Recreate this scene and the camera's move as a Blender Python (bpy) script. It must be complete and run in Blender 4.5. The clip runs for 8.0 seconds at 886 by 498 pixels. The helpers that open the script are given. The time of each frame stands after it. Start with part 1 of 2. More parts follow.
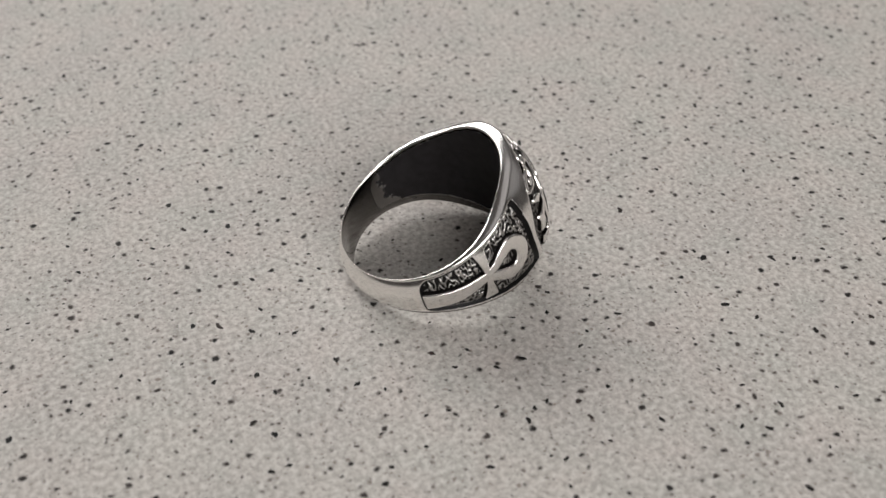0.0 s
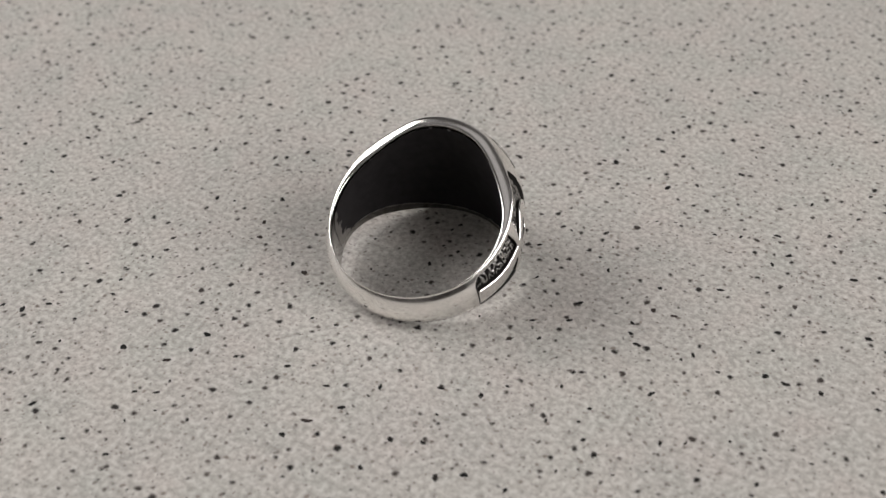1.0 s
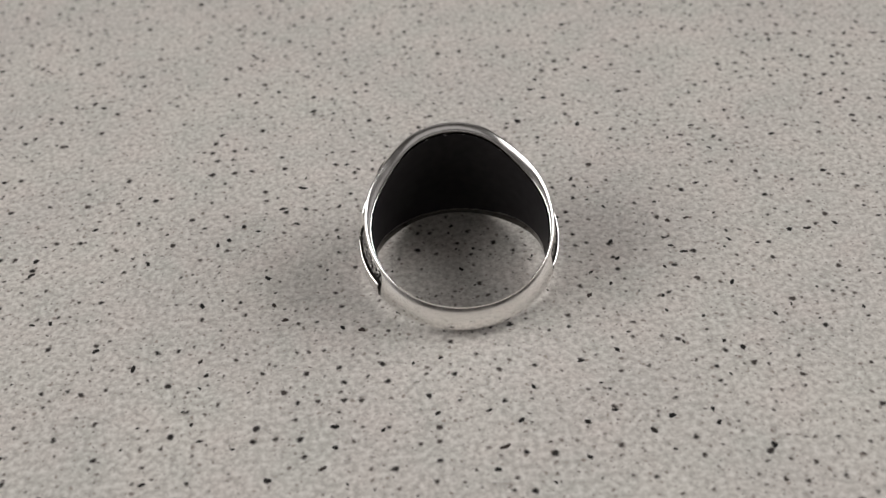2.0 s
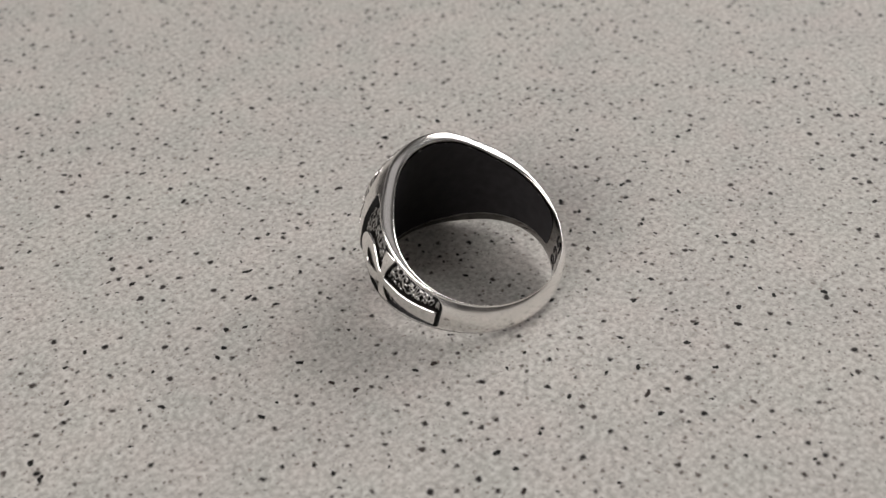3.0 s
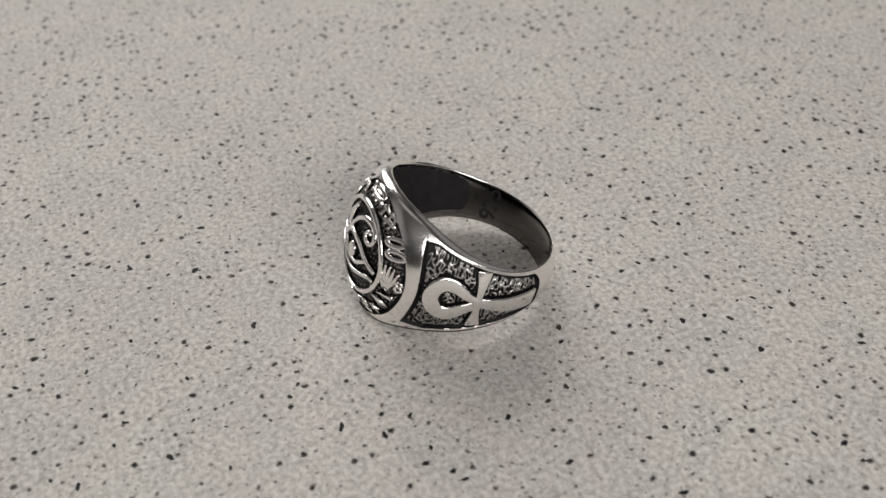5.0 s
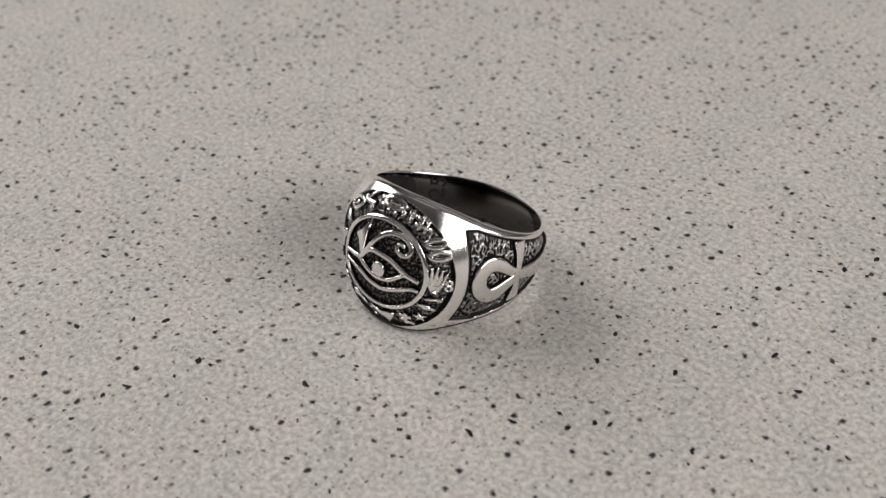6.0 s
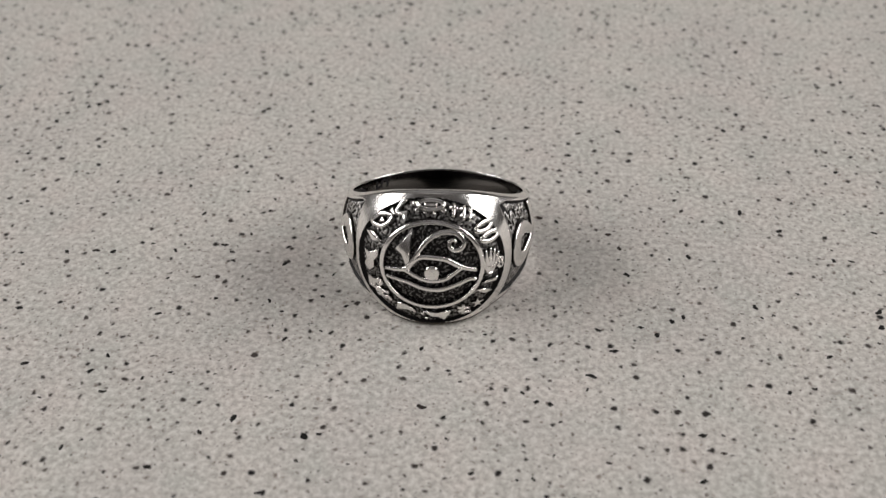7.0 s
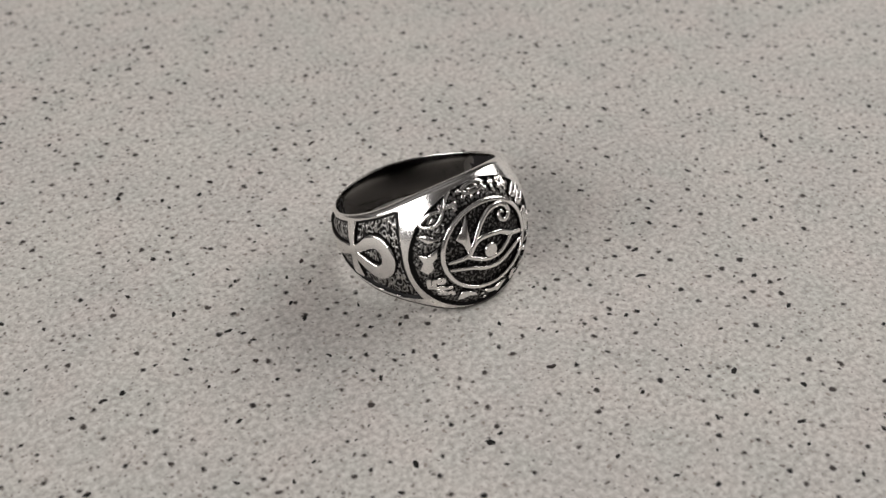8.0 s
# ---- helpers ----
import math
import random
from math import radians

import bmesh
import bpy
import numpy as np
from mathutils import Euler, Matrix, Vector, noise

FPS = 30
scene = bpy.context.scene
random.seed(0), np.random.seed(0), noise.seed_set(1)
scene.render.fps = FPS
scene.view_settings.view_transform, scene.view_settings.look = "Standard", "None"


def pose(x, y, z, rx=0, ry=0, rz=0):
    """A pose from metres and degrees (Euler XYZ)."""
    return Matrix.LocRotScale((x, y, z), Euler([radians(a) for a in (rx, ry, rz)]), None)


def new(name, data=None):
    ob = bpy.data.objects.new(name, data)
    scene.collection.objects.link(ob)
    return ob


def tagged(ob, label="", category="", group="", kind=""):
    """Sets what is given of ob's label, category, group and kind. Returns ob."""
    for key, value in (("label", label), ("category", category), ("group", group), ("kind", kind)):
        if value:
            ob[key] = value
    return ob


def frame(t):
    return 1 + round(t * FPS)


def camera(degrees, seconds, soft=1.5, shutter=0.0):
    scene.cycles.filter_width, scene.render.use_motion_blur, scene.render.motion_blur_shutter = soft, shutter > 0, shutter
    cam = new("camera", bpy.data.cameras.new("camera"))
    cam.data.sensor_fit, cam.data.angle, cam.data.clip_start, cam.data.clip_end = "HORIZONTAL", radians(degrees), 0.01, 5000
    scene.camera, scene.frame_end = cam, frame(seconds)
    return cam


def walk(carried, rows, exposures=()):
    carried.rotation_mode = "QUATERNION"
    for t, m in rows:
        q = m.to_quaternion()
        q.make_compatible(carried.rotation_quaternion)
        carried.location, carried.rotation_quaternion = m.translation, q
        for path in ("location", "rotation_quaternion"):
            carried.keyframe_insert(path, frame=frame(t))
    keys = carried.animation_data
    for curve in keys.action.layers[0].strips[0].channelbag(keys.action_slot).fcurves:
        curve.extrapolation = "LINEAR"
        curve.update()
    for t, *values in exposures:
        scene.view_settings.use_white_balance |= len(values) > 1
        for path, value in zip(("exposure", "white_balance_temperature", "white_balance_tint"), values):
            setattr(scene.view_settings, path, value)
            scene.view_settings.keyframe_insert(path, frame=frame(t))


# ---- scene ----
cam = camera(42.40, 8.0, 1.4)
cam.data.dof.use_dof = True
cam.data.dof.focus_distance, cam.data.dof.aperture_fstop = 0.127, 32.0
# seconds, eye in metres, turn in degrees
PATH = [
    (0.0, -0.09242, 0.03454, 0.08482, 49.690, 0.617, -110.505),
    (0.5, -0.07702, 0.06211, 0.08502, 49.618, 1.178, -129.834),
    (1.0, -0.05323, 0.08282, 0.08536, 49.438, 1.497, -149.146),
    (1.5, -0.02446, 0.09435, 0.08527, 49.079, 1.393, -167.900),
    (1.6, -0.01822, 0.09545, 0.08572, 48.914, 1.591, -171.399),
    (1.7, -0.01188, 0.09620, 0.08620, 48.868, 1.792, -174.164),
    (1.8, -0.00545, 0.09663, 0.08665, 48.826, 1.964, -178.061),
    (2.0, 0.00758, 0.09662, 0.08725, 48.647, 2.105, -185.315),
    (2.2, 0.02069, 0.09560, 0.08707, 49.009, 1.771, -192.804),
    (3.3, 0.07472, 0.06271, 0.08502, 50.215, 1.835, -230.732),
    (3.5, 0.08147, 0.05348, 0.08526, 50.229, 1.723, -237.582),
    (4.0, 0.09310, 0.02706, 0.08614, 50.119, 1.533, -254.846),
    (4.5, 0.09643, -0.00012, 0.08620, 50.059, 1.187, -271.029),
    (4.7, 0.09563, -0.01195, 0.08602, 50.003, 0.877, -277.859),
    (5.8, 0.07422, -0.06498, 0.08492, 50.632, 1.435, -312.598),
    (6.0, 0.06596, -0.07360, 0.08469, 50.651, 1.241, -319.426),
    (6.5, 0.04307, -0.08965, 0.08617, 50.018, 1.373, -335.970),
    (7.0, 0.01249, -0.09856, 0.08771, 49.324, 1.249, -354.249),
    (7.5, -0.02071, -0.09729, 0.08934, 48.633, 0.675, -373.056),
    (8.0, -0.05395, -0.08405, 0.08930, 48.413, -0.052, -393.246),
]


def glide(t):
    """The camera's place and turn at t seconds, on a smooth curve through the rows of PATH."""
    k = max(i for i in range(len(PATH) - 1) if PATH[i][0] <= t)
    t0, t1 = PATH[k][0], PATH[k + 1][0]
    u = (t - t0) / (t1 - t0)

    def slope(i, c):
        a, b = max(0, i - 1), min(len(PATH) - 1, i + 1)
        if a == i or b == i:
            return (PATH[b][c] - PATH[a][c]) / (PATH[b][0] - PATH[a][0])
        before, after = PATH[i][0] - PATH[a][0], PATH[b][0] - PATH[i][0]
        return ((PATH[i][c] - PATH[a][c]) / before * after + (PATH[b][c] - PATH[i][c]) / after * before) / (before + after)

    out = []
    for c in range(1, 7):
        p, q, m, n = PATH[k][c], PATH[k + 1][c], slope(k, c) * (t1 - t0), slope(k + 1, c) * (t1 - t0)
        out.append((2 * u ** 3 - 3 * u * u + 1) * p + (u ** 3 - 2 * u * u + u) * m + (3 * u * u - 2 * u ** 3) * q + (u ** 3 - u * u) * n)
    return out


walk(cam, [(k / 10, pose(*glide(k / 10))) for k in range(81)])

# ---- light ----
MM = 0.001
world = bpy.data.worlds.new("world")
scene.world = world
world.use_nodes = True
world.node_tree.nodes["Background"].inputs[0].default_value = (0.9, 0.95, 1.0, 1)
world.node_tree.nodes["Background"].inputs[1].default_value = 0.05
scene.view_settings.exposure = 0.0
scene.cycles.blur_glossy = 0.05

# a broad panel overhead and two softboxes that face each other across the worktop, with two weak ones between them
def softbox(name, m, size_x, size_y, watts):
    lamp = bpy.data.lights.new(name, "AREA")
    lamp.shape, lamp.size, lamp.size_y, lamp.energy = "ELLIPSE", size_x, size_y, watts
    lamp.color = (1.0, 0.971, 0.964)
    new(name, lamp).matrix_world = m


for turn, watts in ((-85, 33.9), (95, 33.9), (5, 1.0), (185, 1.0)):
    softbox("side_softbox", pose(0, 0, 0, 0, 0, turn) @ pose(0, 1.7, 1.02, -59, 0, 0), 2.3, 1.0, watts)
softbox("ceiling_panel", pose(0, 0, 1.88), 1.5, 1.5, 1.5)


# ---- materials ----
def material(name, colour, rough, metal=0.0):
    m = bpy.data.materials.new(name)
    m.use_nodes = True
    b = m.node_tree.nodes["Principled BSDF"]
    b.inputs["Base Color"].default_value = (*colour, 1)
    b.inputs["Roughness"].default_value = rough
    b.inputs["Metallic"].default_value = metal
    return m, m.node_tree, b


def add(tree, kind, **values):
    n = tree.nodes.new(kind)
    for k, v in values.items():
        n.inputs[k].default_value = v
    return n


def ramp(tree, source, stops):
    n = tree.nodes.new("ShaderNodeValToRGB")
    e = n.color_ramp.elements
    while len(e) < len(stops):
        e.new(0.5)
    for el, (p, c) in zip(e, stops):
        el.position, el.color = p, (*c, 1) if isinstance(c, tuple) else (c, c, c, 1)
    tree.links.new(source, n.inputs[0])
    return n.outputs[0]


def mixed(tree, fac, a, b):
    n = tree.nodes.new("ShaderNodeMix")
    n.data_type = "RGBA"
    for socket, value in ((n.inputs[0], fac), (n.inputs[6], a), (n.inputs[7], b)):
        if isinstance(value, (tuple, float)):
            socket.default_value = (*value, 1) if isinstance(value, tuple) else value
        else:
            tree.links.new(value, socket)
    return n.outputs[2]


def maths(tree, op, a, b=0.0, clamp=False):
    n = tree.nodes.new("ShaderNodeMath")
    n.operation, n.use_clamp = op, clamp
    for socket, value in zip(n.inputs, (a, b)):
        if isinstance(value, (int, float)):
            socket.default_value = value
        else:
            tree.links.new(value, socket)
    return n.outputs[0]


def polished_silver(name, colour, low, high):
    m, t, b = material(name, colour, 0.2, 1.0)
    co = t.nodes.new("ShaderNodeTexCoord").outputs["Object"]
    smear = add(t, "ShaderNodeTexNoise", Scale=420.0, Detail=3.0)
    t.links.new(co, smear.inputs["Vector"])
    t.links.new(ramp(t, smear.outputs[0], [(0.35, low), (0.75, high)]), b.inputs["Roughness"])
    grain = add(t, "ShaderNodeTexNoise", Scale=2600.0, Detail=4.0)
    t.links.new(co, grain.inputs["Vector"])
    bump = add(t, "ShaderNodeBump", Strength=0.05, Distance=0.00005)
    t.links.new(grain.outputs[0], bump.inputs["Height"])
    t.links.new(bump.outputs[0], b.inputs["Normal"])
    return m


def oxidised_silver(name, wear, bright):
    """Blackened recesses whose high grains are rubbed bright."""
    m, t, b = material(name, (0.02, 0.02, 0.02), 0.4, 1.0)
    at = t.nodes.new("ShaderNodeAttribute")
    at.attribute_name = "grain"
    fac = ramp(t, at.outputs["Fac"], [(wear - 0.24, 0.0), (wear + 0.2, 1.0)])
    t.links.new(mixed(t, fac, (0.022, 0.021, 0.021), (bright, bright * 0.97, bright * 0.93)), b.inputs["Base Color"])
    t.links.new(ramp(t, fac, [(0.0, 0.5), (1.0, 0.22)]), b.inputs["Roughness"])
    return m


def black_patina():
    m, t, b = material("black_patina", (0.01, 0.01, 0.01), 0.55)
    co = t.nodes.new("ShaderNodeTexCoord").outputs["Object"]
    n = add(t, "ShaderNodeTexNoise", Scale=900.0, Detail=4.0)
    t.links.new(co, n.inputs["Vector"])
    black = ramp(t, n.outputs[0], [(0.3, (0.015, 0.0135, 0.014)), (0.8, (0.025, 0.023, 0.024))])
    worn_glint = t.nodes.new("ShaderNodeAttribute")
    worn_glint.attribute_name = "worn_glint"
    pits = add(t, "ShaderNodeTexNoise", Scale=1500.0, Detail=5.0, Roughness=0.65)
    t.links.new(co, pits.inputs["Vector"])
    bare = maths(t, "ADD", worn_glint.outputs["Fac"], pits.outputs[0])
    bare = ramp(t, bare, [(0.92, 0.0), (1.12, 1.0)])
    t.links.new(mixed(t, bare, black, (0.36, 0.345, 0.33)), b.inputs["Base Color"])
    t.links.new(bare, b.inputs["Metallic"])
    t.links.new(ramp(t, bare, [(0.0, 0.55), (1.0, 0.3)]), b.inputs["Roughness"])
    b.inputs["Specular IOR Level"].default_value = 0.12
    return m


def speckled_stone():
    m, t, b = material("speckled_stone", (0.5, 0.47, 0.44), 0.65)
    co = t.nodes.new("ShaderNodeTexCoord").outputs["Object"]

    def noise_tex(scale, detail=3.0, rough=0.5):
        n = add(t, "ShaderNodeTexNoise", Scale=scale, Detail=detail, Roughness=rough)
        t.links.new(co, n.inputs["Vector"])
        return n

    wobble = noise_tex(1500.0, 2.0)
    off = t.nodes.new("ShaderNodeVectorMath")
    off.operation = "MULTIPLY_ADD"
    off.inputs[1].default_value = (0.0007,) * 3
    t.links.new(wobble.outputs["Color"], off.inputs[0])
    t.links.new(co, off.inputs[2])

    cloud = noise_tex(70.0, 3.0)
    tint = noise_tex(140.0, 2.0)
    mottle = noise_tex(1600.0, 3.0, 0.6)
    smudge = noise_tex(620.0, 4.0, 0.7)
    base = mixed(t, ramp(t, cloud.outputs[0], [(0.35, 0.0), (0.65, 1.0)]), (0.505, 0.481, 0.448), (0.555, 0.535, 0.490))
    base = mixed(t, ramp(t, tint.outputs[0], [(0.50, 0.0), (0.70, 0.45)]), base, (0.575, 0.510, 0.475))
    base = mixed(t, ramp(t, tint.outputs[0], [(0.32, 0.5), (0.48, 0.0)]), base, (0.485, 0.495, 0.450))
    base = mixed(t, ramp(t, mottle.outputs[0], [(0.28, 0.9), (0.54, 0.0)]), base, (0.33, 0.305, 0.278))
    base = mixed(t, ramp(t, smudge.outputs[0], [(0.28, 0.65), (0.44, 0.0)]), base, (0.27, 0.25, 0.23))
    base = mixed(t, ramp(t, mottle.outputs[0], [(0.51, 0.0), (0.70, 0.6)]), base, (0.72, 0.70, 0.66))

    def flecks(scale, keep, size, soft):
        """Round chips in some of the cells: 1 inside, 0 outside."""
        v = add(t, "ShaderNodeTexVoronoi", Scale=scale)
        v.voronoi_dimensions = "2D"
        t.links.new(off.outputs[0], v.inputs["Vector"])
        sep = t.nodes.new("ShaderNodeSeparateColor")
        t.links.new(v.outputs["Color"], sep.inputs[0])
        some = maths(t, "LESS_THAN", sep.outputs[0], keep)
        radius = maths(t, "MULTIPLY_ADD", sep.outputs[1], size)
        radius.node.inputs[2].default_value = size * 0.35
        inside = maths(t, "DIVIDE", maths(t, "SUBTRACT", radius, v.outputs["Distance"]), soft, True)
        return maths(t, "MULTIPLY", inside, some), sep.outputs[2]

    for scale, keep, size, soft, dark, light in (
        (1500.0, 0.38, 0.20, 0.16, (0.17, 0.15, 0.135), (0.36, 0.32, 0.29)),
        (800.0, 0.55, 0.19, 0.17, (0.06, 0.052, 0.048), (0.28, 0.24, 0.21)),
        (450.0, 0.55, 0.16, 0.11, (0.012, 0.011, 0.011), (0.06, 0.05, 0.045)),
    ):
        mask, pick = flecks(scale, keep, size, soft)
        base = mixed(t, mask, base, mixed(t, pick, dark, light))
    t.links.new(base, b.inputs["Base Color"])
    b.inputs["Specular IOR Level"].default_value = 0.14
    fine = noise_tex(2500.0, 2.0)
    bump = add(t, "ShaderNodeBump", Strength=0.12, Distance=0.00006)
    t.links.new(fine.outputs[0], bump.inputs["Height"])
    t.links.new(bump.outputs[0], b.inputs["Normal"])
    return m


def stone_chip():
    """Black to dark brown grains, each of its own shade, a little cloudy."""
    m, t, b = material("black_stone_chip", (0.016, 0.015, 0.015), 0.5)
    co = t.nodes.new("ShaderNodeTexCoord").outputs["Object"]
    cloud = add(t, "ShaderNodeTexNoise", Scale=3.0, Detail=3.0)
    t.links.new(co, cloud.inputs["Vector"])
    shade = t.nodes.new("ShaderNodeObjectInfo").outputs["Random"]
    dark = ramp(t, shade, [(0.0, (0.010, 0.010, 0.010)), (0.85, (0.018, 0.016, 0.015)), (1.0, (0.045, 0.034, 0.030))])
    t.links.new(mixed(t, ramp(t, cloud.outputs[0], [(0.5, 0.0), (0.8, 0.15)]), dark, (0.10, 0.09, 0.08)), b.inputs["Base Color"])
    b.inputs["Specular IOR Level"].default_value = 0.1
    return m


def plaster(name, colour):
    m, t, b = material(name, colour, 0.8)
    co = t.nodes.new("ShaderNodeTexCoord").outputs["Object"]
    n = add(t, "ShaderNodeTexNoise", Scale=6.0, Detail=5.0)
    t.links.new(co, n.inputs["Vector"])
    dark = tuple(c * 0.94 for c in colour)
    t.links.new(mixed(t, n.outputs[0], dark, colour), b.inputs["Base Color"])
    return m


SILVER = polished_silver("polished_silver", (0.96, 0.94, 0.915), 0.15, 0.27)
DULL_SHADED = polished_silver("dull_shaded_silver", (0.215, 0.205, 0.197), 0.10, 0.20)
OXIDE = oxidised_silver("oxidised_silver", 0.70, 0.58)
OXIDE_FACE = oxidised_silver("oxidised_silver_dark", 0.72, 0.48)
CONTACT_SHADE = polished_silver("contact_shade_silver", (0.10, 0.085, 0.07), 0.3, 0.45)
BLACKENED = polished_silver("blackened_silver", (0.035, 0.032, 0.030), 0.3, 0.5)
PATINA = black_patina()
STONE = speckled_stone()
WALL = plaster("grey_plaster", (0.11, 0.10, 0.094))
FLOOR = plaster("floor_screed", (0.30, 0.28, 0.26))
CHIP = stone_chip()


# ---- building helpers ----
def mesh_object(name, verts, faces, mat, parent=None, label="", smooth=True):
    me = bpy.data.meshes.new(name)
    me.from_pydata(verts, [], faces)
    me.materials.append(mat)
    me.polygons.foreach_set("use_smooth", [smooth] * len(me.polygons))
    me.update()
    ob = new(name, me)
    ob.parent = parent
    return tagged(ob, label)


def box(name, lo, hi, mat, label="", category="", kind="structure"):
    bm = bmesh.new()
    bmesh.ops.create_cube(bm, size=1.0)
    for v in bm.verts:
        v.co = [lo[i] + (v.co[i] + 0.5) * (hi[i] - lo[i]) for i in range(3)]
    me = bpy.data.meshes.new(name)
    bm.to_mesh(me)
    bm.free()
    me.materials.append(mat)
    return tagged(new(name, me), label, category, "", kind)


# ---- the room and the worktop ----
box("floor", (-2.9, -2.9, -1.0), (2.9, 2.9, -0.9), FLOOR, "plain grey screed floor of the room", "floor")
box("ceiling", (-2.9, -2.9, 1.9), (2.9, 2.9, 2.0), WALL, "plain grey plaster ceiling over the worktop", "ceiling")
box("wall_north", (-2.9, 2.8, -0.9), (2.9, 2.9, 1.9), WALL, "plain grey plaster wall", "wall")
box("wall_south", (-2.9, -2.9, -0.9), (2.9, -2.8, 1.9), WALL, "plain grey plaster wall", "wall")
box("wall_east", (2.8, -2.8, -0.9), (2.9, 2.8, 1.9), WALL, "plain grey plaster wall", "wall")
box("wall_west", (-2.9, -2.8, -0.9), (-2.8, 2.8, 1.9), WALL, "plain grey plaster wall", "wall")
box("worktop_base", (-0.55, -0.45, -0.9), (0.55, 0.45, -0.04), WALL, "plain grey block that carries the worktop", "base")
top = box("worktop", (-0.6, -0.5, -0.04), (0.6, 0.5, 0.0), STONE, "pale grey speckled stone worktop with black chips", "worktop")

# ---- the signet ring ----
TILT, YAW = 15.2, 3.0
R_IN, IN_BACK = 9.51, 0.72
R_FACE, R_SIDE, R_BACK = 12.45, 11.0, 11.16
HALF_FACE, HALF_BACK = 7.65, 2.2
ring = new("signet_ring")
ring.matrix_world = pose(0.0, 1.67 * MM, 5.04 * MM, 0, 0, YAW) @ pose(0, 0, 0, -TILT, 0, 0)
tagged(ring, "oxidised silver signet ring lying on its side on speckled stone", "ring")


def step(a, b, x):
    """A smooth rise from 0 at a to 1 at b."""
    x = min(1.0, max(0.0, (x - a) / (b - a)))
    return x * x * (3 - 2 * x)


def r_mid(th):
    """Outer radius of the ring in its middle plane; th = 0 is the middle of the face."""
    a = abs(math.degrees(th))
    return R_SIDE + (R_FACE - R_SIDE) * (1 - step(20, 68, a)) + (R_BACK - R_SIDE) * step(80, 180, a)


def fullness(th):
    """By how much the rims stand fuller than the middle plane at the shoulders."""
    a = abs(math.degrees(th))
    return (R_FACE - R_SIDE) * (step(20, 68, a) - step(22, 76, a))


def half(th):
    """Half the ring's width, tapering in a hollow curve from the face to the back."""
    w = r_mid(th) * math.cos(th)
    k = (w + R_BACK) / (R_BACK + R_FACE)
    return HALF_BACK + (HALF_FACE - HALF_BACK) * min(1.0, max(0.0, k)) ** 1.8


def r_out(th, v):
    a = abs(math.degrees(th))
    face = 1 - step(30, 75, a)
    s = abs(v) / half(th)
    back = step(80, 140, a)
    sag = 2.32 * face + 0.78 * (1 - face) + 0.04 * back - fullness(th)
    return r_mid(th) - sag * s ** (2.4 + 0.2 * back)


def at(th, v, h=0.0):
    """A point on the ring's outer skin, h above it, in metres along the ring's own axes."""
    r = r_out(th, v) + h
    return (r * math.sin(th) * MM, -r * math.cos(th) * MM, v * MM)


FACE_U = 0.0


def on_face(u, v, h=0.0):
    v += 0.36 * step(-1.0, 4.7, v) * (1 - 0.5 * step(4.8, 7.2, v))
    th = math.asin(max(-0.95, min(0.95, (u + FACE_U) / R_FACE)))
    th = math.asin(max(-0.95, min(0.95, (u + FACE_U) / r_out(th, v))))
    return at(th, v, h)


DISC_U, DISC_V = 7.98, 7.5
EYE_U, EYE_V = 5.38, 4.75


def face_depth(u, v):
    """How far the face is sunk: the outer band of signs and the middle field."""
    q = math.hypot((u - FACE_U + 0.22) / DISC_U, (v + 0.06) / DISC_V)
    return 0.55 * (1 - step(0.945, 1.0, q))


def panel_inside(th, v):
    """Distance in from the edge of a shoulder's panel: from beside the face to a rounded end near the back."""
    a = abs(math.degrees(th))
    hp = min(5.4, half(th) - 0.32) if v > 0 else min(4.9, half(th) - 0.62)
    lean = 5.4 if v < 0 else 3.2 if th > 0 else 0.2
    front = 47.3 - lean * abs(v / 4.6) ** 1.8
    inside = min((a - front) * 0.19, hp - abs(v))
    end = (121 - a) * 0.19
    rr = 0.9
    if end < rr and hp - abs(v) < rr:
        return min(inside, rr - math.hypot(rr - end, rr - (hp - abs(v))))
    return min(inside, end)


ANKH_LOOP = [(0.0, 0.0, 1.0), (-1.2, 0.6, 1.05), (-2.6, 1.45, 1.45), (-3.8, 1.6, 1.7), (-4.7, 0.8, 1.7), (-4.9, -0.5, 1.7), (-4.25, -1.7, 1.75), (-3.0, -2.0, 1.75), (-1.4, -1.02, 1.3)]
ANKH_STEM = [(-0.6, 0, 1.0), (0.6, -0.05, 1.25), (2.8, -0.28, 1.75), (5.0, -0.28, 2.05), (7.3, -0.27, 2.35)]
ANKH_UP = [(0.0, -0.2, 0.6), (0.0, 1.2, 0.8), (0.05, 2.4, 1.2), (0.1, 3.65, 1.85)]
ANKH_DOWN = [(0.0, 0.2, 0.6), (0.05, -1.2, 0.8), (0.1, -2.2, 1.2), (0.2, -3.25, 1.75)]
ANKH_DOTS = []
for line in (ANKH_LOOP + ANKH_LOOP[:1], ANKH_STEM, ANKH_UP, ANKH_DOWN):
    for p, q in zip(line, line[1:]):
        n = max(2, int(math.dist(p[:2], q[:2]) / 0.35))
        ANKH_DOTS += [tuple(p[c] + (q[c] - p[c]) * i / n for c in range(3)) for i in range(n)]
ANKH_DOTS = np.array(ANKH_DOTS)


ANKH_AT = {1: (math.radians(80), 0.1), -1: (math.radians(82.2), 0.45)}


def ankh_gap(th, v):
    """Distance from the looped cross on the shoulder."""
    middle, up = ANKH_AT[1 if th > 0 else -1]
    x = (abs(th) - middle) * 10.8
    return float(np.min(np.hypot(ANKH_DOTS[:, 0] - x, ANKH_DOTS[:, 1] + up * step(5.0, 0.0, x) - v) - ANKH_DOTS[:, 2] / 2))


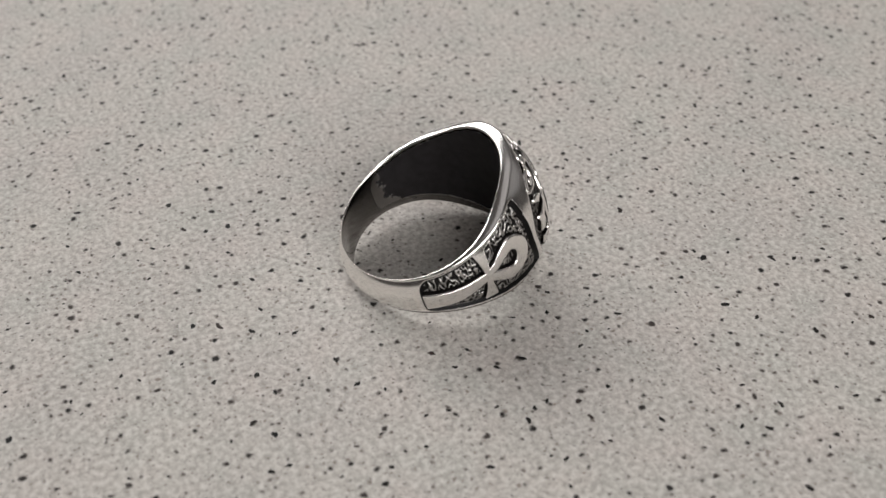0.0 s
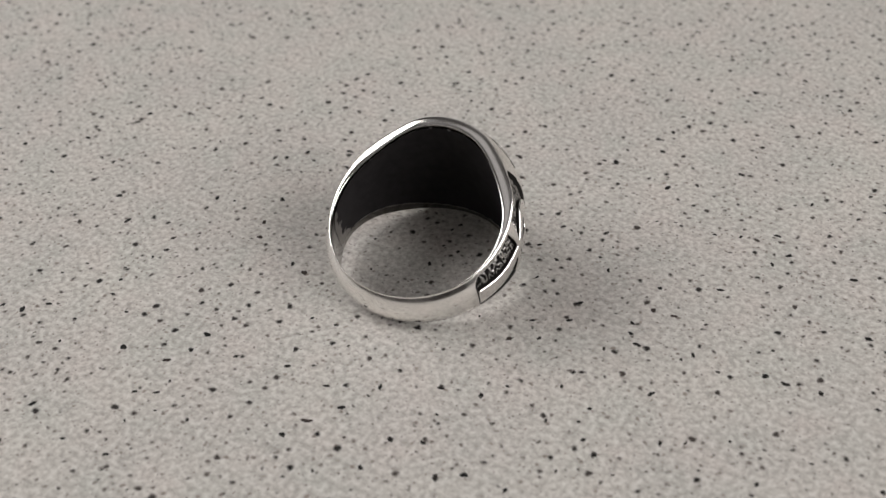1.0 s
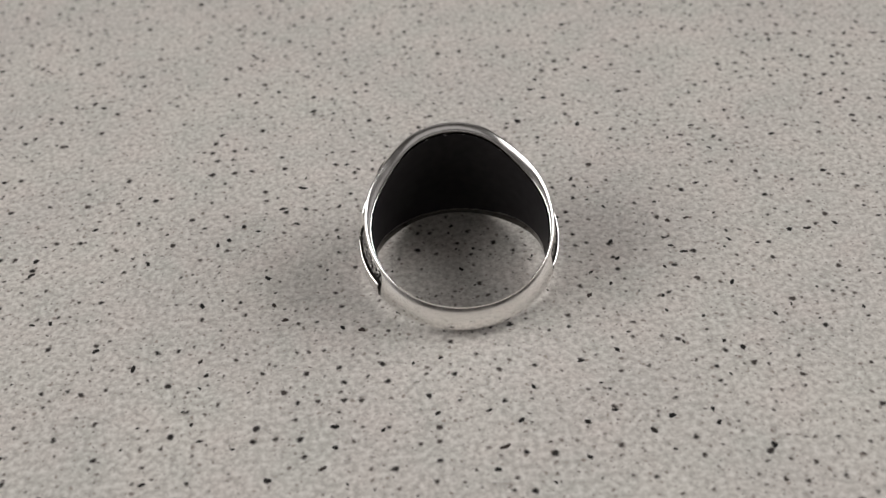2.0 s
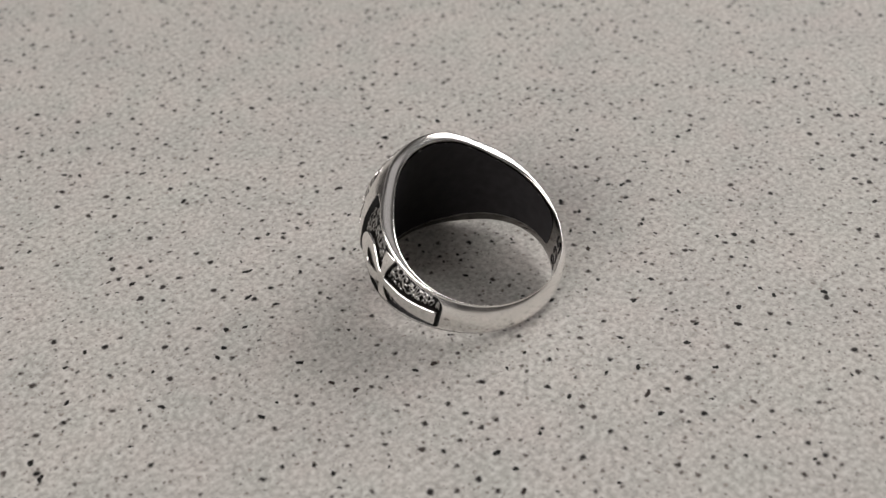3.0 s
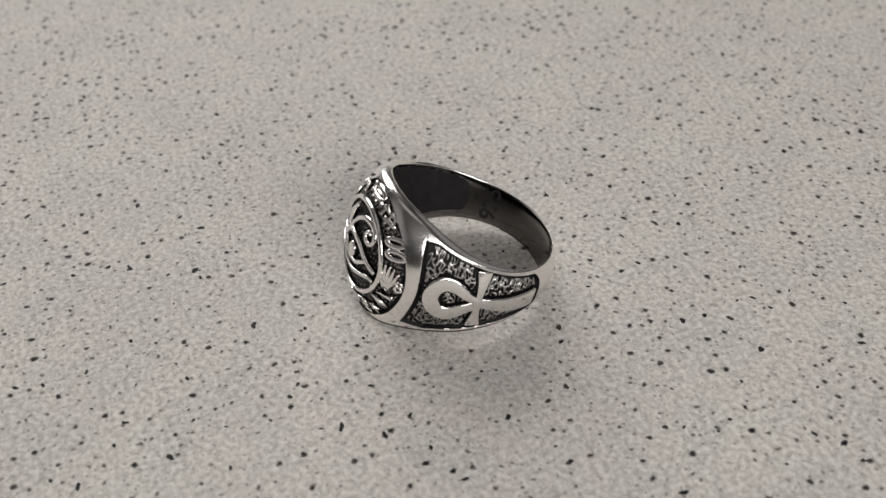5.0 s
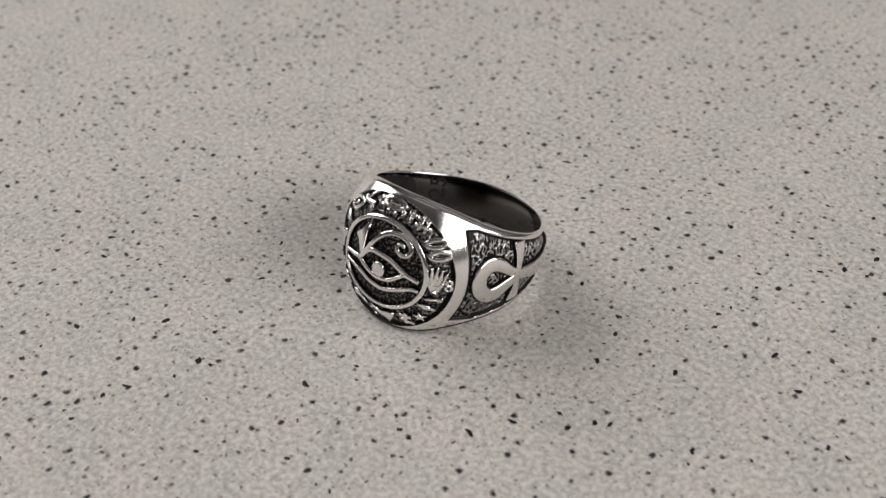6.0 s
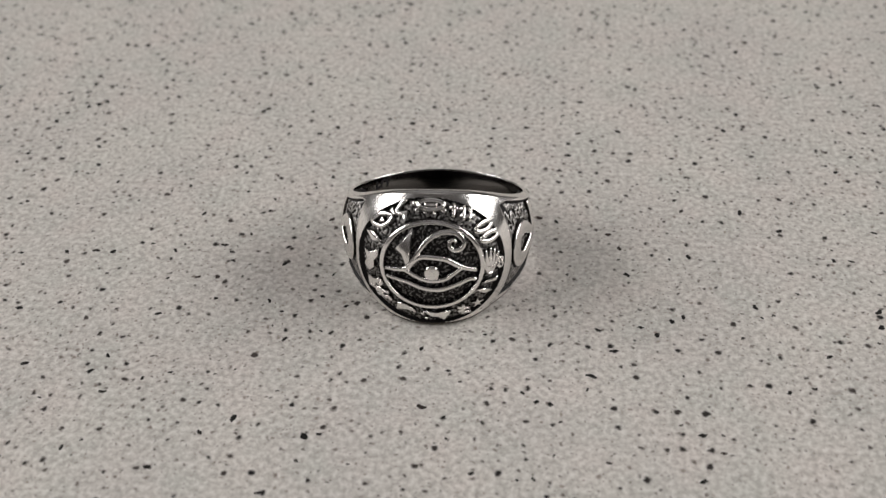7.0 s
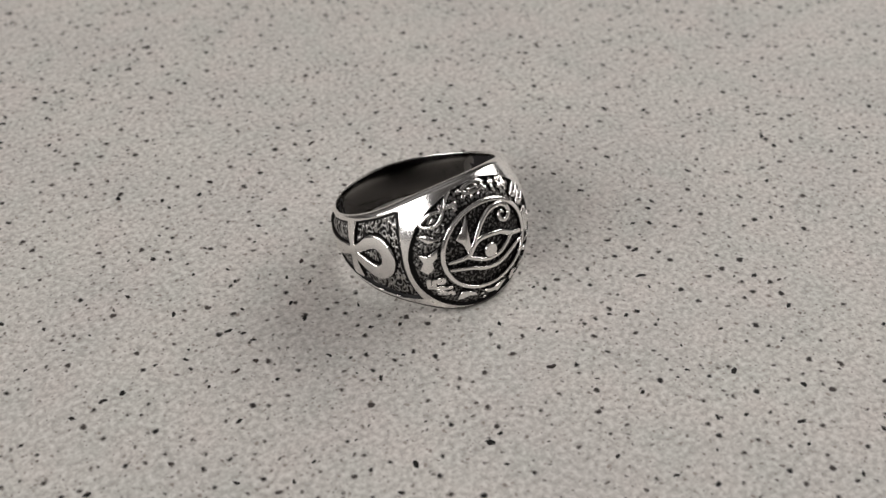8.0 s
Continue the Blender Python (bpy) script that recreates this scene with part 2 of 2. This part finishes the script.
def grain(th, v, scale):
    p = Vector((11 * math.sin(th), 11 * math.cos(th), v)) * scale
    return 0.5 + 0.5 * noise.noise(p) + 0.3 * noise.noise(p * 2.3)


def worms(th, v, scale):
    """Crooked, branching ridges, drawn out across the band."""
    p = Vector((11 * math.sin(th), 11 * math.cos(th), 0.6 * v)) * scale
    return 0.98 - 1.5 * abs(noise.noise(p)) - 0.45 * abs(noise.noise(p * 1.9)) + 0.12 * noise.noise(p * 4.0)


def build_band():
    n_th, n_v = 1260, 170
    rows = []
    for i in range(n_th):
        th = -math.pi + 2 * math.pi * i / n_th
        h = half(th)
        row = []
        for j in range(n_v + 1):
            s = -1 + 2 * j / n_v
            v = s * h
            u = r_out(th, v) * math.sin(th)
            d, g, k = 0.0, 0.0, 0
            if abs(th) < 0.9:
                d = face_depth(u, v)
                k = 1 if d > 0.06 else 0
            if not k and abs(th) > 0.6:
                inside = panel_inside(th, v)
                d = max(d, 0.5 * step(-0.22, 0.2, inside))
                k = (2 if th > 0 else 3) if d > 0.08 else 0
            if k:
                g = grain(th, v, 4.2) if k == 1 else worms(th, v, 2.8)
                if k == 1:
                    q = math.hypot((u - FACE_U + 0.22) / DISC_U, (v + 0.06) / DISC_V)
                    g = (g - 0.04 + 0.12 * step(0.7, 0.76, q)) * step(1.0, 0.93, q)
                else:
                    g *= step(0.0, 0.3, min(inside - 0.05, ankh_gap(th, v)))
                d -= 0.26 * max(0.0, g - 0.35)
            r = r_out(th, v) - d
            row.append(((r * math.sin(th) * MM, -r * math.cos(th) * MM, v * MM), g, k))
        rows.append(row)
    return rows


rows = build_band()
N_TH, N_V = len(rows), len(rows[0])


def skin(name, kinds, mat, label):
    """The quads of the outer skin that belong to one part."""
    index, verts, faces, tone = {}, [], [], []
    for i in range(N_TH):
        k2 = (i + 1) % N_TH
        for j in range(N_V - 1):
            quad = ((i, j), (k2, j), (k2, j + 1), (i, j + 1))
            most = max(rows[a][b][2] for a, b in quad)
            if most not in kinds:
                continue
            f = []
            for key in quad:
                if key not in index:
                    index[key] = len(verts)
                    co, g, _ = rows[key[0]][key[1]]
                    verts.append(co)
                    tone.append(g)
                f.append(index[key])
            faces.append(f)
    ob = mesh_object(name, verts, faces, mat, ring, label)
    ob.data.attributes.new("grain", "FLOAT", "POINT").data.foreach_set("value", tone)
    return ob


skin("band", {0}, SILVER, "polished silver band")
face_field = skin("face_field", {1}, OXIDE_FACE, "blackened stippled face ground")
side_fields = {1: skin("side_field", {2}, OXIDE, "blackened pitted side panel")}
side_fields[-1] = skin("side_field", {3}, OXIDE, "blackened pitted side panel")


def lip(th):
    """The rim stands in a little over the inside at both shoulders."""
    return 0.5 * math.exp(-((abs(math.degrees(th)) - 50) / 24) ** 2)


def inner_wall(name, lo, hi, mat, label, rag=0.0, lift=0.0):
    """The inside of the hoop between two angles; with rag, a sunk patch with worn corners, a ragged edge and a glint
    painted along its bottom.
    """
    n, m = int((hi - lo) / 0.5), 40 if rag else 24
    verts, faces, worn_glint = [], [], []
    for i in range(n + 1):
        th = math.radians(lo + (hi - lo) * i / n)
        h = half(th)
        if rag:
            end = min(i, n - i) * 0.5 * 0.166
            h -= 0.3 + 1.6 * (1 - math.sqrt(max(0.0, 1 - max(0.0, 1 - end / 1.8) ** 2)))
            h = max(0.12, h)
            low = -min(h, half(th) - 0.75 - 0.15 * step(15, 60, abs(math.degrees(th))))
        for j in range(m + 1):
            s = -1 + 2 * j / m
            v = s * h if not rag or s > 0 else -s * low
            if rag:
                v += s ** 8 * rag * (noise.noise(Vector((i * 0.21, s * 5, 1.7))) + 0.6 * noise.noise(Vector((i * 0.7, s * 5, 4.1))))
            r = R_IN - lift + (0.0 if rag else 0.10 * abs(s) ** 6) - lip(th) * abs(v / half(th)) ** 5
            a = math.degrees(th)
            edge = max(0.62 * step(84, 102, a) * step(-0.1, -0.75, s), 0.72 * step(91, 111, a))
            worn_glint.append(max(edge, 0.4 * step(0.9, 1.0, abs(s)), 0.75 * step(-0.95, -1.0, s), 0.2 * step(-106, -114, a)))
            verts.append((r * math.sin(th) * MM, (IN_BACK - r * math.cos(th)) * MM, v * MM))
    for i in range(n):
        for j in range(m):
            a = i * (m + 1) + j
            faces.append((a, a + 1, a + m + 2, a + m + 1))
    ob = mesh_object(name, verts, faces, mat, ring, label)
    ob.data.attributes.new("worn_glint", "FLOAT", "POINT").data.foreach_set("value", worn_glint)
    return ob


inner_wall("inner_wall", -180, 180, DULL_SHADED, "dull silver inside of the hoop, shade put into its colour")
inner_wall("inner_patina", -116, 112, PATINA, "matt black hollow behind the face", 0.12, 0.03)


def rim(side, mat, label, climb=0.0):
    """The rounded edge between the outer skin and the inside; with climb its colour also covers a strip of the skin."""
    n = 720
    verts, faces = [], []
    for i in range(n):
        th = -math.pi + 2 * math.pi * i / n
        h = half(th)
        ro, ri = r_out(th, h), R_IN + 0.10 - lip(th)
        line = []
        if climb:
            up = climb * (0.3 + 0.7 * step(95, 135, abs(math.degrees(th)))) + 0.05 * noise.noise(Vector((i * 0.13, 2.0, 7.0)))
            for k in range(5):
                v = h - up * (1 - k / 5)
                r = r_out(th, v) + 0.012 * min(1, k)
                line.append((r * math.sin(th), -r * math.cos(th), side * v))
        for j in range(11):
            a = math.pi * j / 10
            k = 0.5 + 0.5 * math.cos(a)
            r = ri + (ro - ri) * k
            line.append((r * math.sin(th), (1 - k) * IN_BACK - r * math.cos(th), side * (h + 0.22 * math.sin(a))))
        verts += [(x * MM, y * MM, z * MM) for x, y, z in line]
    m = len(verts) // n
    for i in range(n):
        k = (i + 1) % n
        for j in range(m - 1):
            faces.append((i * m + j, k * m + j, k * m + j + 1, i * m + j + 1))
    mesh_object("rim", verts, faces, mat, ring, label)


rim(1, SILVER, "rounded polished rim")
rim(-1, CONTACT_SHADE, "rim resting on the stone, contact shadow painted in brown", 0.62)

# raised work: flat-topped bars with softened edges
PROFILE = ((-1.0, 0.0), (-0.98, 0.75), (-0.9, 0.95), (-0.72, 1.0), (0.72, 1.0), (0.9, 0.95), (0.98, 0.75), (1.0, 0.0))


def smooth_line(points, closed=False, steps=6):
    out, n = [], len(points)
    for i in range(n if closed else n - 1):
        p = [Vector(points[(i + k) % n] if closed else points[max(0, min(n - 1, i + k))]) for k in (-1, 0, 1, 2)]
        for k in range(steps):
            t = k / steps
            out.append(0.5 * (2 * p[1] + (p[2] - p[0]) * t + (2 * p[0] - 5 * p[1] + 4 * p[2] - p[3]) * t * t + (3 * p[1] - p[0] - 3 * p[2] + p[3]) * t ** 3))
    if not closed:
        out.append(Vector(points[-1]))
    return out


def bar(points, place, low, high, closed=False, steps=6):
    """A raised bar along points of (x, y, width), laid on a surface by place(x, y, height)."""
    line = smooth_line(points, closed, steps)
    n, m = len(line), len(PROFILE)
    verts, faces = [], []
    for i, p in enumerate(line):
        q0 = line[(i - 1) % n if closed else max(0, i - 1)]
        q1 = line[(i + 1) % n if closed else min(n - 1, i + 1)]
        d = Vector((q1.x - q0.x, q1.y - q0.y))
        d = d.normalized() if d.length > 1e-9 else Vector((1, 0))
        side = Vector((-d.y, d.x))
        for a, h in PROFILE:
            verts.append(place(p.x + side.x * a * p.z / 2, p.y + side.y * a * p.z / 2, low + (high - low) * h))
    walls = []
    for i in range(n if closed else n - 1):
        k = (i + 1) % n
        for j in range(m - 1):
            faces.append((i * m + j, i * m + j + 1, k * m + j + 1, k * m + j))
            walls.append(j in (0, m - 2))
    if not closed:
        faces.append(tuple(range(m)))
        faces.append(tuple(range((n - 1) * m, n * m)))
        walls += [True, True]
    return verts, faces, walls


def plate(outline, place, low, high, inset=0.12):
    """A raised plate with a softened edge from a 2D outline."""
    n = len(outline)
    cx, cy = sum(p[0] for p in outline) / n, sum(p[1] for p in outline) / n
    verts, faces = [], []
    for k, h in ((0.0, 0.0), (0.25, 0.8), (0.7, 0.97), (1.3, 1.0)):
        for x, y in outline:
            d = math.hypot(x - cx, y - cy)
            f = max(0.0, 1 - k * inset / max(d, 1e-6))
            verts.append(place(cx + (x - cx) * f, cy + (y - cy) * f, low + (high - low) * h))
    walls = []
    for r in range(3):
        for i in range(n):
            j = (i + 1) % n
            faces.append((r * n + i, r * n + j, (r + 1) * n + j, (r + 1) * n + i))
            walls.append(r == 0)
    verts.append(place(cx, cy, high))
    for i in range(n):
        faces.append((3 * n + i, 3 * n + (i + 1) % n, 4 * n))
        walls.append(False)
    return verts, faces, walls


def raised(name, pieces, label="", parent=None):
    """Polished tops on blackened side walls."""
    verts, faces, dark = [], [], []
    for vs, fs, walls in pieces:
        o = len(verts)
        verts += vs
        faces += [tuple(i + o for i in f) for f in fs]
        dark += [int(w) for w in walls]
    ob = mesh_object(name, verts, faces, SILVER, parent or face_field, label)
    ob.data.materials.append(BLACKENED)
    ob.data.polygons.foreach_set("material_index", dark)
    return ob


def circle(cx, cy, rx, ry, n=20, start=0.0):
    return [(cx + rx * math.cos(start + 2 * math.pi * i / n), cy + ry * math.sin(start + 2 * math.pi * i / n)) for i in range(n)]


# the looped crosses on both shoulders
def ankh(side):
    def place(x, y, h):
        return at(side * (ANKH_AT[side][0] + x / 10.8), y + ANKH_AT[side][1] * step(5.0, 0.0, x), h)

    low, high = -0.62, -0.01
    loop = bar(ANKH_LOOP, place, low, high, True, 8)
    stem = bar(ANKH_STEM, place, low, high + 0.01)
    up = bar(ANKH_UP, place, low, high + 0.005)
    down = bar(ANKH_DOWN, place, low, high + 0.005)
    return raised("ankh", [loop, stem, up, down], "raised polished looped cross", side_fields[side])


ankh(1)
ankh(-1)

# the eye in the middle of the face
LOW, HIGH = -0.7, 0.0
raised("circle", [bar([(EYE_U * math.cos(a), EYE_V * math.sin(a), 0.46) for a in [2 * math.pi * i / 48 for i in range(48)]], on_face, LOW, HIGH, True, 2)], "raised polished circle round the eye")


def eye_line(name, pts, label=""):
    return raised(name, [bar([(x, y, 1.16 * w) for x, y, w in pts], on_face, LOW, HIGH)], label)


eye_line("lower_line", [(-4.87, -1.15, 0.28), (-3.59, -1.38, 0.34), (-2.41, -1.65, 0.38), (-1.24, -2.14, 0.4), (-0.05, -2.38, 0.42), (1.15, -2.36, 0.42), (2.78, -1.79, 0.4), (4.01, -1.32, 0.38), (4.75, -1.4, 0.34)])
eye_line("upper_lid", [(-4.95, -0.27, 0.3), (-2.8, -0.1, 0.42), (-1.93, 0.79, 0.42), (-0.93, 1.33, 0.42), (1.24, 1.14, 0.42), (2.22, 0.71, 0.42), (3.22, 0.16, 0.42), (4.76, -0.34, 0.38)])
eye_line("lower_lid", [(-2.95, -0.12, 0.34), (-1.98, -0.62, 0.38), (-1.2, -1.02, 0.38), (-0.12, -1.3, 0.4), (1.38, -1.13, 0.38), (2.4, -0.47, 0.36), (3.25, 0.1, 0.3)])
eye_line("brow_curl", [(-2.64, 0.3, 0.34), (-1.92, 1.01, 0.38), (-1.3, 1.91, 0.4), (-0.48, 2.89, 0.42), (0.53, 3.58, 0.44), (1.43, 3.78, 0.44), (2.5, 3.66, 0.44), (3.24, 3.1, 0.42), (3.42, 2.5, 0.4), (3.05, 2.04, 0.38), (2.42, 1.98, 0.36), (1.92, 2.38, 0.34), (1.95, 2.85, 0.3), (2.35, 3.0, 0.26), (2.62, 2.75, 0.24)])
raised("pupil", [plate(circle(0.03, -0.42, 0.86, 0.9), on_face, LOW, HIGH, 0.15)])
raised("tear_mark", [plate([(-1.95, 4.2), (-2.2, 2.81), (-2.3, 0.74), (-2.68, 0.03), (-2.9, 0.83), (-3.22, 1.45), (-3.82, 2.03), (-2.92, 2.89)], on_face, LOW, HIGH, 0.09)])


# the small signs round the eye, drawn about their own middles
def sign(name, u, v, pieces):
    def place(x, y, h):
        return on_face(u + 1.1 * x, v + 1.1 * y, h)

    made = []
    for kind, pts in pieces:
        made.append(bar(pts, place, LOW, HIGH, kind == "loop", 4) if kind != "plate" else plate(pts, place, LOW, HIGH, 0.09))
    return raised(name, made)


def stroke(*pts, w=0.38):
    return ("line", [(x, y, w) for x, y in pts])


def blade(*pts):
    """A stroke that starts broad and ends in a point."""
    n = len(pts) - 1
    return ("line", [(x, y, 0.5 - 0.36 * i / n) for i, (x, y) in enumerate(pts)])


def oval(x, y, lx, ly, turn=0.0, w=0.38):
    c, s = math.cos(math.radians(turn)), math.sin(math.radians(turn))
    pts = [(lx * math.cos(t), ly * math.sin(t)) for t in [math.pi * k / 4 for k in range(8)]]
    return ("loop", [(x + c * a - s * b, y + s * a + c * b, w) for a, b in pts])


def dot(x, y, r=0.22):
    return ("plate", circle(x, y, r, r, 8))


def shape(*pts):
    return ("plate", pts)


sign("eye_sign", -5.35, 4.4, [("loop", [(-1.1, -0.45, 0.26), (-0.5, 0.2, 0.3), (0.1, 0.55, 0.3), (1.1, 0.6, 0.26), (0.65, -0.1, 0.3), (0.1, -0.5, 0.3), (-0.5, -0.6, 0.3)]), shape((-0.35, -0.3), (0.05, 0.28), (0.35, -0.12))])
sign("feather_sign", -3.1, 5.8, [blade((0.35, 1.0), (-0.2, 0.4), (-0.65, -0.4)), stroke((-0.65, -0.4), (0.0, -0.35), (0.55, -0.2)), stroke((0.3, -0.35), (0.25, -0.85)), stroke((-1.1, -0.1), (-0.75, -0.55))])
sign("scarab_sign", -0.05, 6.4, [oval(0, 0.1, 1.2, 0.42), stroke((-0.6, 0.1), (0.6, 0.1), w=0.22), dot(-1.6, 0.2), dot(-1.3, -0.45, 0.25), dot(1.25, -0.45, 0.27), dot(-0.5, -0.65, 0.17), dot(0.35, -0.7, 0.17)])
sign("staff_sign", 2.35, 5.85, [stroke((0.0, 0.65), (-0.05, -0.6), w=0.3), stroke((-0.4, 0.3), (0.35, 0.15), w=0.3)])
sign("lattice_sign", 3.8, 5.45, [stroke((-0.32, 0.75), (-0.4, -0.65), w=0.3), stroke((0.3, 0.65), (0.22, -0.8), w=0.3), stroke((-0.85, 0.5), (0.8, 0.28), w=0.3), stroke((-0.85, -0.15), (0.75, -0.38), w=0.3)])
sign("leaf_sign", 5.5, 3.85, [oval(0, 0, 0.78, 0.36, 12, 0.38)])
sign("leaf_sign", 6.15, 2.75, [oval(0, 0, 0.78, 0.36, 8, 0.38)])
sign("lotus_sign", 6.2, 0.1, [blade((0, -1.1), (-0.5, -0.2), (-0.8, 1.0)), blade((0, -1.1), (-0.3, 0.2), (-0.4, 1.3)), blade((0, -1.1), (0.0, 0.3), (0.0, 1.4)), blade((0, -1.1), (0.3, 0.2), (0.38, 1.2)), blade((0, -1.1), (0.5, -0.2), (0.78, 0.9)), stroke((-0.65, -0.2), (0, -0.45), (0.65, -0.2), w=0.25)])
sign("knot_sign", 7.3, -0.3, [oval(0, 0.3, 0.2, 0.22, 0, 0.22), oval(0, -0.22, 0.22, 0.25, 0, 0.22)])
sign("palm_sign", 6.1, -2.05, [shape((-0.75, -0.12), (-0.2, 0.12), (0.45, 0.1), (0.85, 0.3), (0.75, -0.25), (0.1, -0.22))])
sign("lens_sign", 5.55, -3.2, [shape((-0.8, 0.3), (0.0, 0.35), (0.85, -0.28), (0.0, -0.38))])
sign("star_sign", 4.85, -4.75, [shape(*[((0.72 if k % 2 == 0 else 0.27) * math.sin(math.pi * k / 5), (0.72 if k % 2 == 0 else 0.27) * math.cos(math.pi * k / 5)) for k in range(10)])])
sign("figure_sign", 3.35, -5.4, [stroke((0.0, 0.7), (-0.1, -0.75)), stroke((-0.6, 0.3), (0.55, 0.15)), stroke((-0.1, -0.4), (0.7, -0.6)), stroke((-0.55, -0.3), (-0.1, -0.1))])
sign("wing_sign", 0.5, -6.05, [shape((-1.45, 0.6), (-0.2, 0.35), (1.45, 0.65), (1.1, -0.1), (0.7, -0.8), (0.1, -0.35), (-0.7, -0.15)), dot(-1.1, -0.55, 0.22)])
sign("bird_sign", -3.0, -5.05, [shape((-0.97, -0.55), (-0.7, 0.55), (0.2, 0.35), (0.97, -0.25), (1.15, -0.7), (0.3, -0.32), (-0.3, -0.5)), dot(1.7, -0.75, 0.22)])
sign("wave_sign", -5.15, -4.25, [stroke((-0.75, 0.1), (-0.35, 0.4), (-0.1, -0.1), (0.25, 0.25), (0.55, -0.25)), stroke((-0.95, 0.55), (-0.3, 0.75), (0.4, 0.75))])
sign("comb_sign", -6.3, -2.55, [stroke((-0.55, 0.6), (-0.5, -0.45)), stroke((-0.12, 0.5), (-0.1, -0.5)), stroke((-0.6, -0.5), (0.1, -0.62), (0.75, -0.55)), oval(0.45, 0.2, 0.24, 0.25)])
sign("vase_sign", -6.6, 0.05, [shape((-0.75, 0.95), (-0.1, 0.75), (0.85, 1.35), (0.7, 0.55), (0.3, 0.05), (0.3, -0.65), (-0.25, -1.25), (-0.8, -0.75), (-0.5, 0.1))])
sign("lens_sign", -6.35, 2.55, [shape((-0.75, 0.35), (0.0, 0.48), (0.85, -0.15), (-0.05, -0.42))])


# hallmark stamped inside the hoop
def hallmark():
    cu = bpy.data.curves.new("hallmark", "FONT")
    cu.body, cu.size, cu.extrude, cu.align_x, cu.align_y = "925", 2.8, 0.02, "CENTER", "CENTER"
    cu.offset, cu.space_character = 0.025, 1.08
    tmp = bpy.data.objects.new("hallmark", cu)
    scene.collection.objects.link(tmp)
    me = bpy.data.meshes.new_from_object(tmp.evaluated_get(bpy.context.evaluated_depsgraph_get()))
    bpy.data.objects.remove(tmp)
    th0 = math.radians(-132.8)
    for v in me.vertices:
        th = th0 + v.co.y / R_IN
        r = R_IN - 0.02 - v.co.z
        v.co = (r * math.sin(th) * MM, (IN_BACK - r * math.cos(th)) * MM, (v.co.x + 0.2) * MM)
    me.materials.clear()
    me.materials.append(PATINA)
    ob = new("hallmark", me)
    ob.parent = ring
    tagged(ob, "blackened stamped number 925")


hallmark()

# the larger black chips in the worktop
CHIPS = [(24.8, -9.6), (20.2, -12.4), (-9.6, 29.3), (12.3, -30.0), (-26.3, 15.9), (13.5, 8.9), (9.9, 23.6), (-18.2, -24.9), (0.6, -21.8), (-29.6, 7.3), (21.7, -0.1), (-10.2, 25.0), (-25.4, -38.3), (-13.6, -33.8), (-0.2, 1.3), (-25.1, -4.0), (21.2, 28.4), (-3.7, 24.0), (13.8, 31.6), (17.2, -41.6), (-10.6, -26.6), (-2.6, 38.6), (-25.0, -31.6), (-14.3, -36.1), (-0.8, 22.3), (-28.0, 17.1), (19.7, 6.9), (4.4, 22.1), (16.4, -32.8), (-22.8, 26.6), (14.6, 22.6), (-1.7, 27.1), (-24.4, 0.4), (-13.1, 23.8), (17.8, -16.2), (26.5, -7.4), (35.7, -4.4), (-40.7, -0.5), (-27.4, -4.2), (-15.0, 15.8), (-18.5, 25.2), (-5.6, 19.8), (-0.7, 29.7), (-32.7, -22.4), (20.9, 4.5), (-32.8, 12.7)]


def chip_mesh(seed):
    rng = random.Random(seed)
    n = 11
    ph = [rng.uniform(0.55, 1.25) for _ in range(n)]
    verts = [(math.cos(2 * math.pi * i / n) * ph[i], math.sin(2 * math.pi * i / n) * ph[i] * 0.75, 0.0) for i in range(n)]
    verts += [(x * 0.8, y * 0.8, 0.05) for x, y, _ in verts] + [(0, 0, 0.05)]
    faces = [(i, (i + 1) % n, n + (i + 1) % n, n + i) for i in range(n)] + [(n + i, n + (i + 1) % n, 2 * n) for i in range(n)]
    me = bpy.data.meshes.new("chip")
    me.from_pydata(verts, [], faces)
    me.materials.append(CHIP)
    return me


chip_shapes = [chip_mesh(k) for k in range(12)]
rng = random.Random(5)


def lay_chip(x, y, size):
    ob = new("chip", chip_shapes[rng.randrange(12)])
    ob.parent = top
    long = rng.uniform(1.0, 1.22)
    ob.matrix_basis = pose(x * MM, y * MM, 0.0, 0, 0, rng.uniform(0, 360)) @ Matrix.Diagonal((size * long * MM, size / long * MM, size * 0.5 * MM, 1))


for x, y in CHIPS:
    lay_chip(x, y, rng.uniform(0.32, 0.48))

# the smaller ones between them, singly near the ring
laid = list(CHIPS)
while len(laid) < 300:
    r, a = 58 * math.sqrt(rng.random()), rng.uniform(0, 2 * math.pi)
    x, y = r * math.cos(a), r * math.sin(a)
    if min(math.dist((x, y), p) for p in laid) > 1.3:
        laid.append((x, y))
        lay_chip(x, y, 0.19 + 0.27 * rng.random() ** 1.6)

# and as one scatter over the rest of the worktop
verts, faces = [], []
for _ in range(2600):
    r, a = 58 + 190 * rng.random() ** 1.4, rng.uniform(0, 2 * math.pi)
    size, turn, me = 0.2 + 0.3 * rng.random() ** 1.6, rng.uniform(0, 6.28), chip_shapes[rng.randrange(12)]
    c, sn, o = math.cos(turn) * size, math.sin(turn) * size, len(verts)
    for v in me.vertices:
        verts.append(((r * math.cos(a) + c * v.co.x - sn * v.co.y) * MM, (r * math.sin(a) + sn * v.co.x + c * v.co.y) * MM, v.co.z * size * 0.5 * MM))
    faces += [tuple(o + k for k in f.vertices) for f in me.polygons]
tagged(mesh_object("chip_scatter", verts, faces, CHIP, top, "black chips strewn through the pale stone", False), kind="stuff")
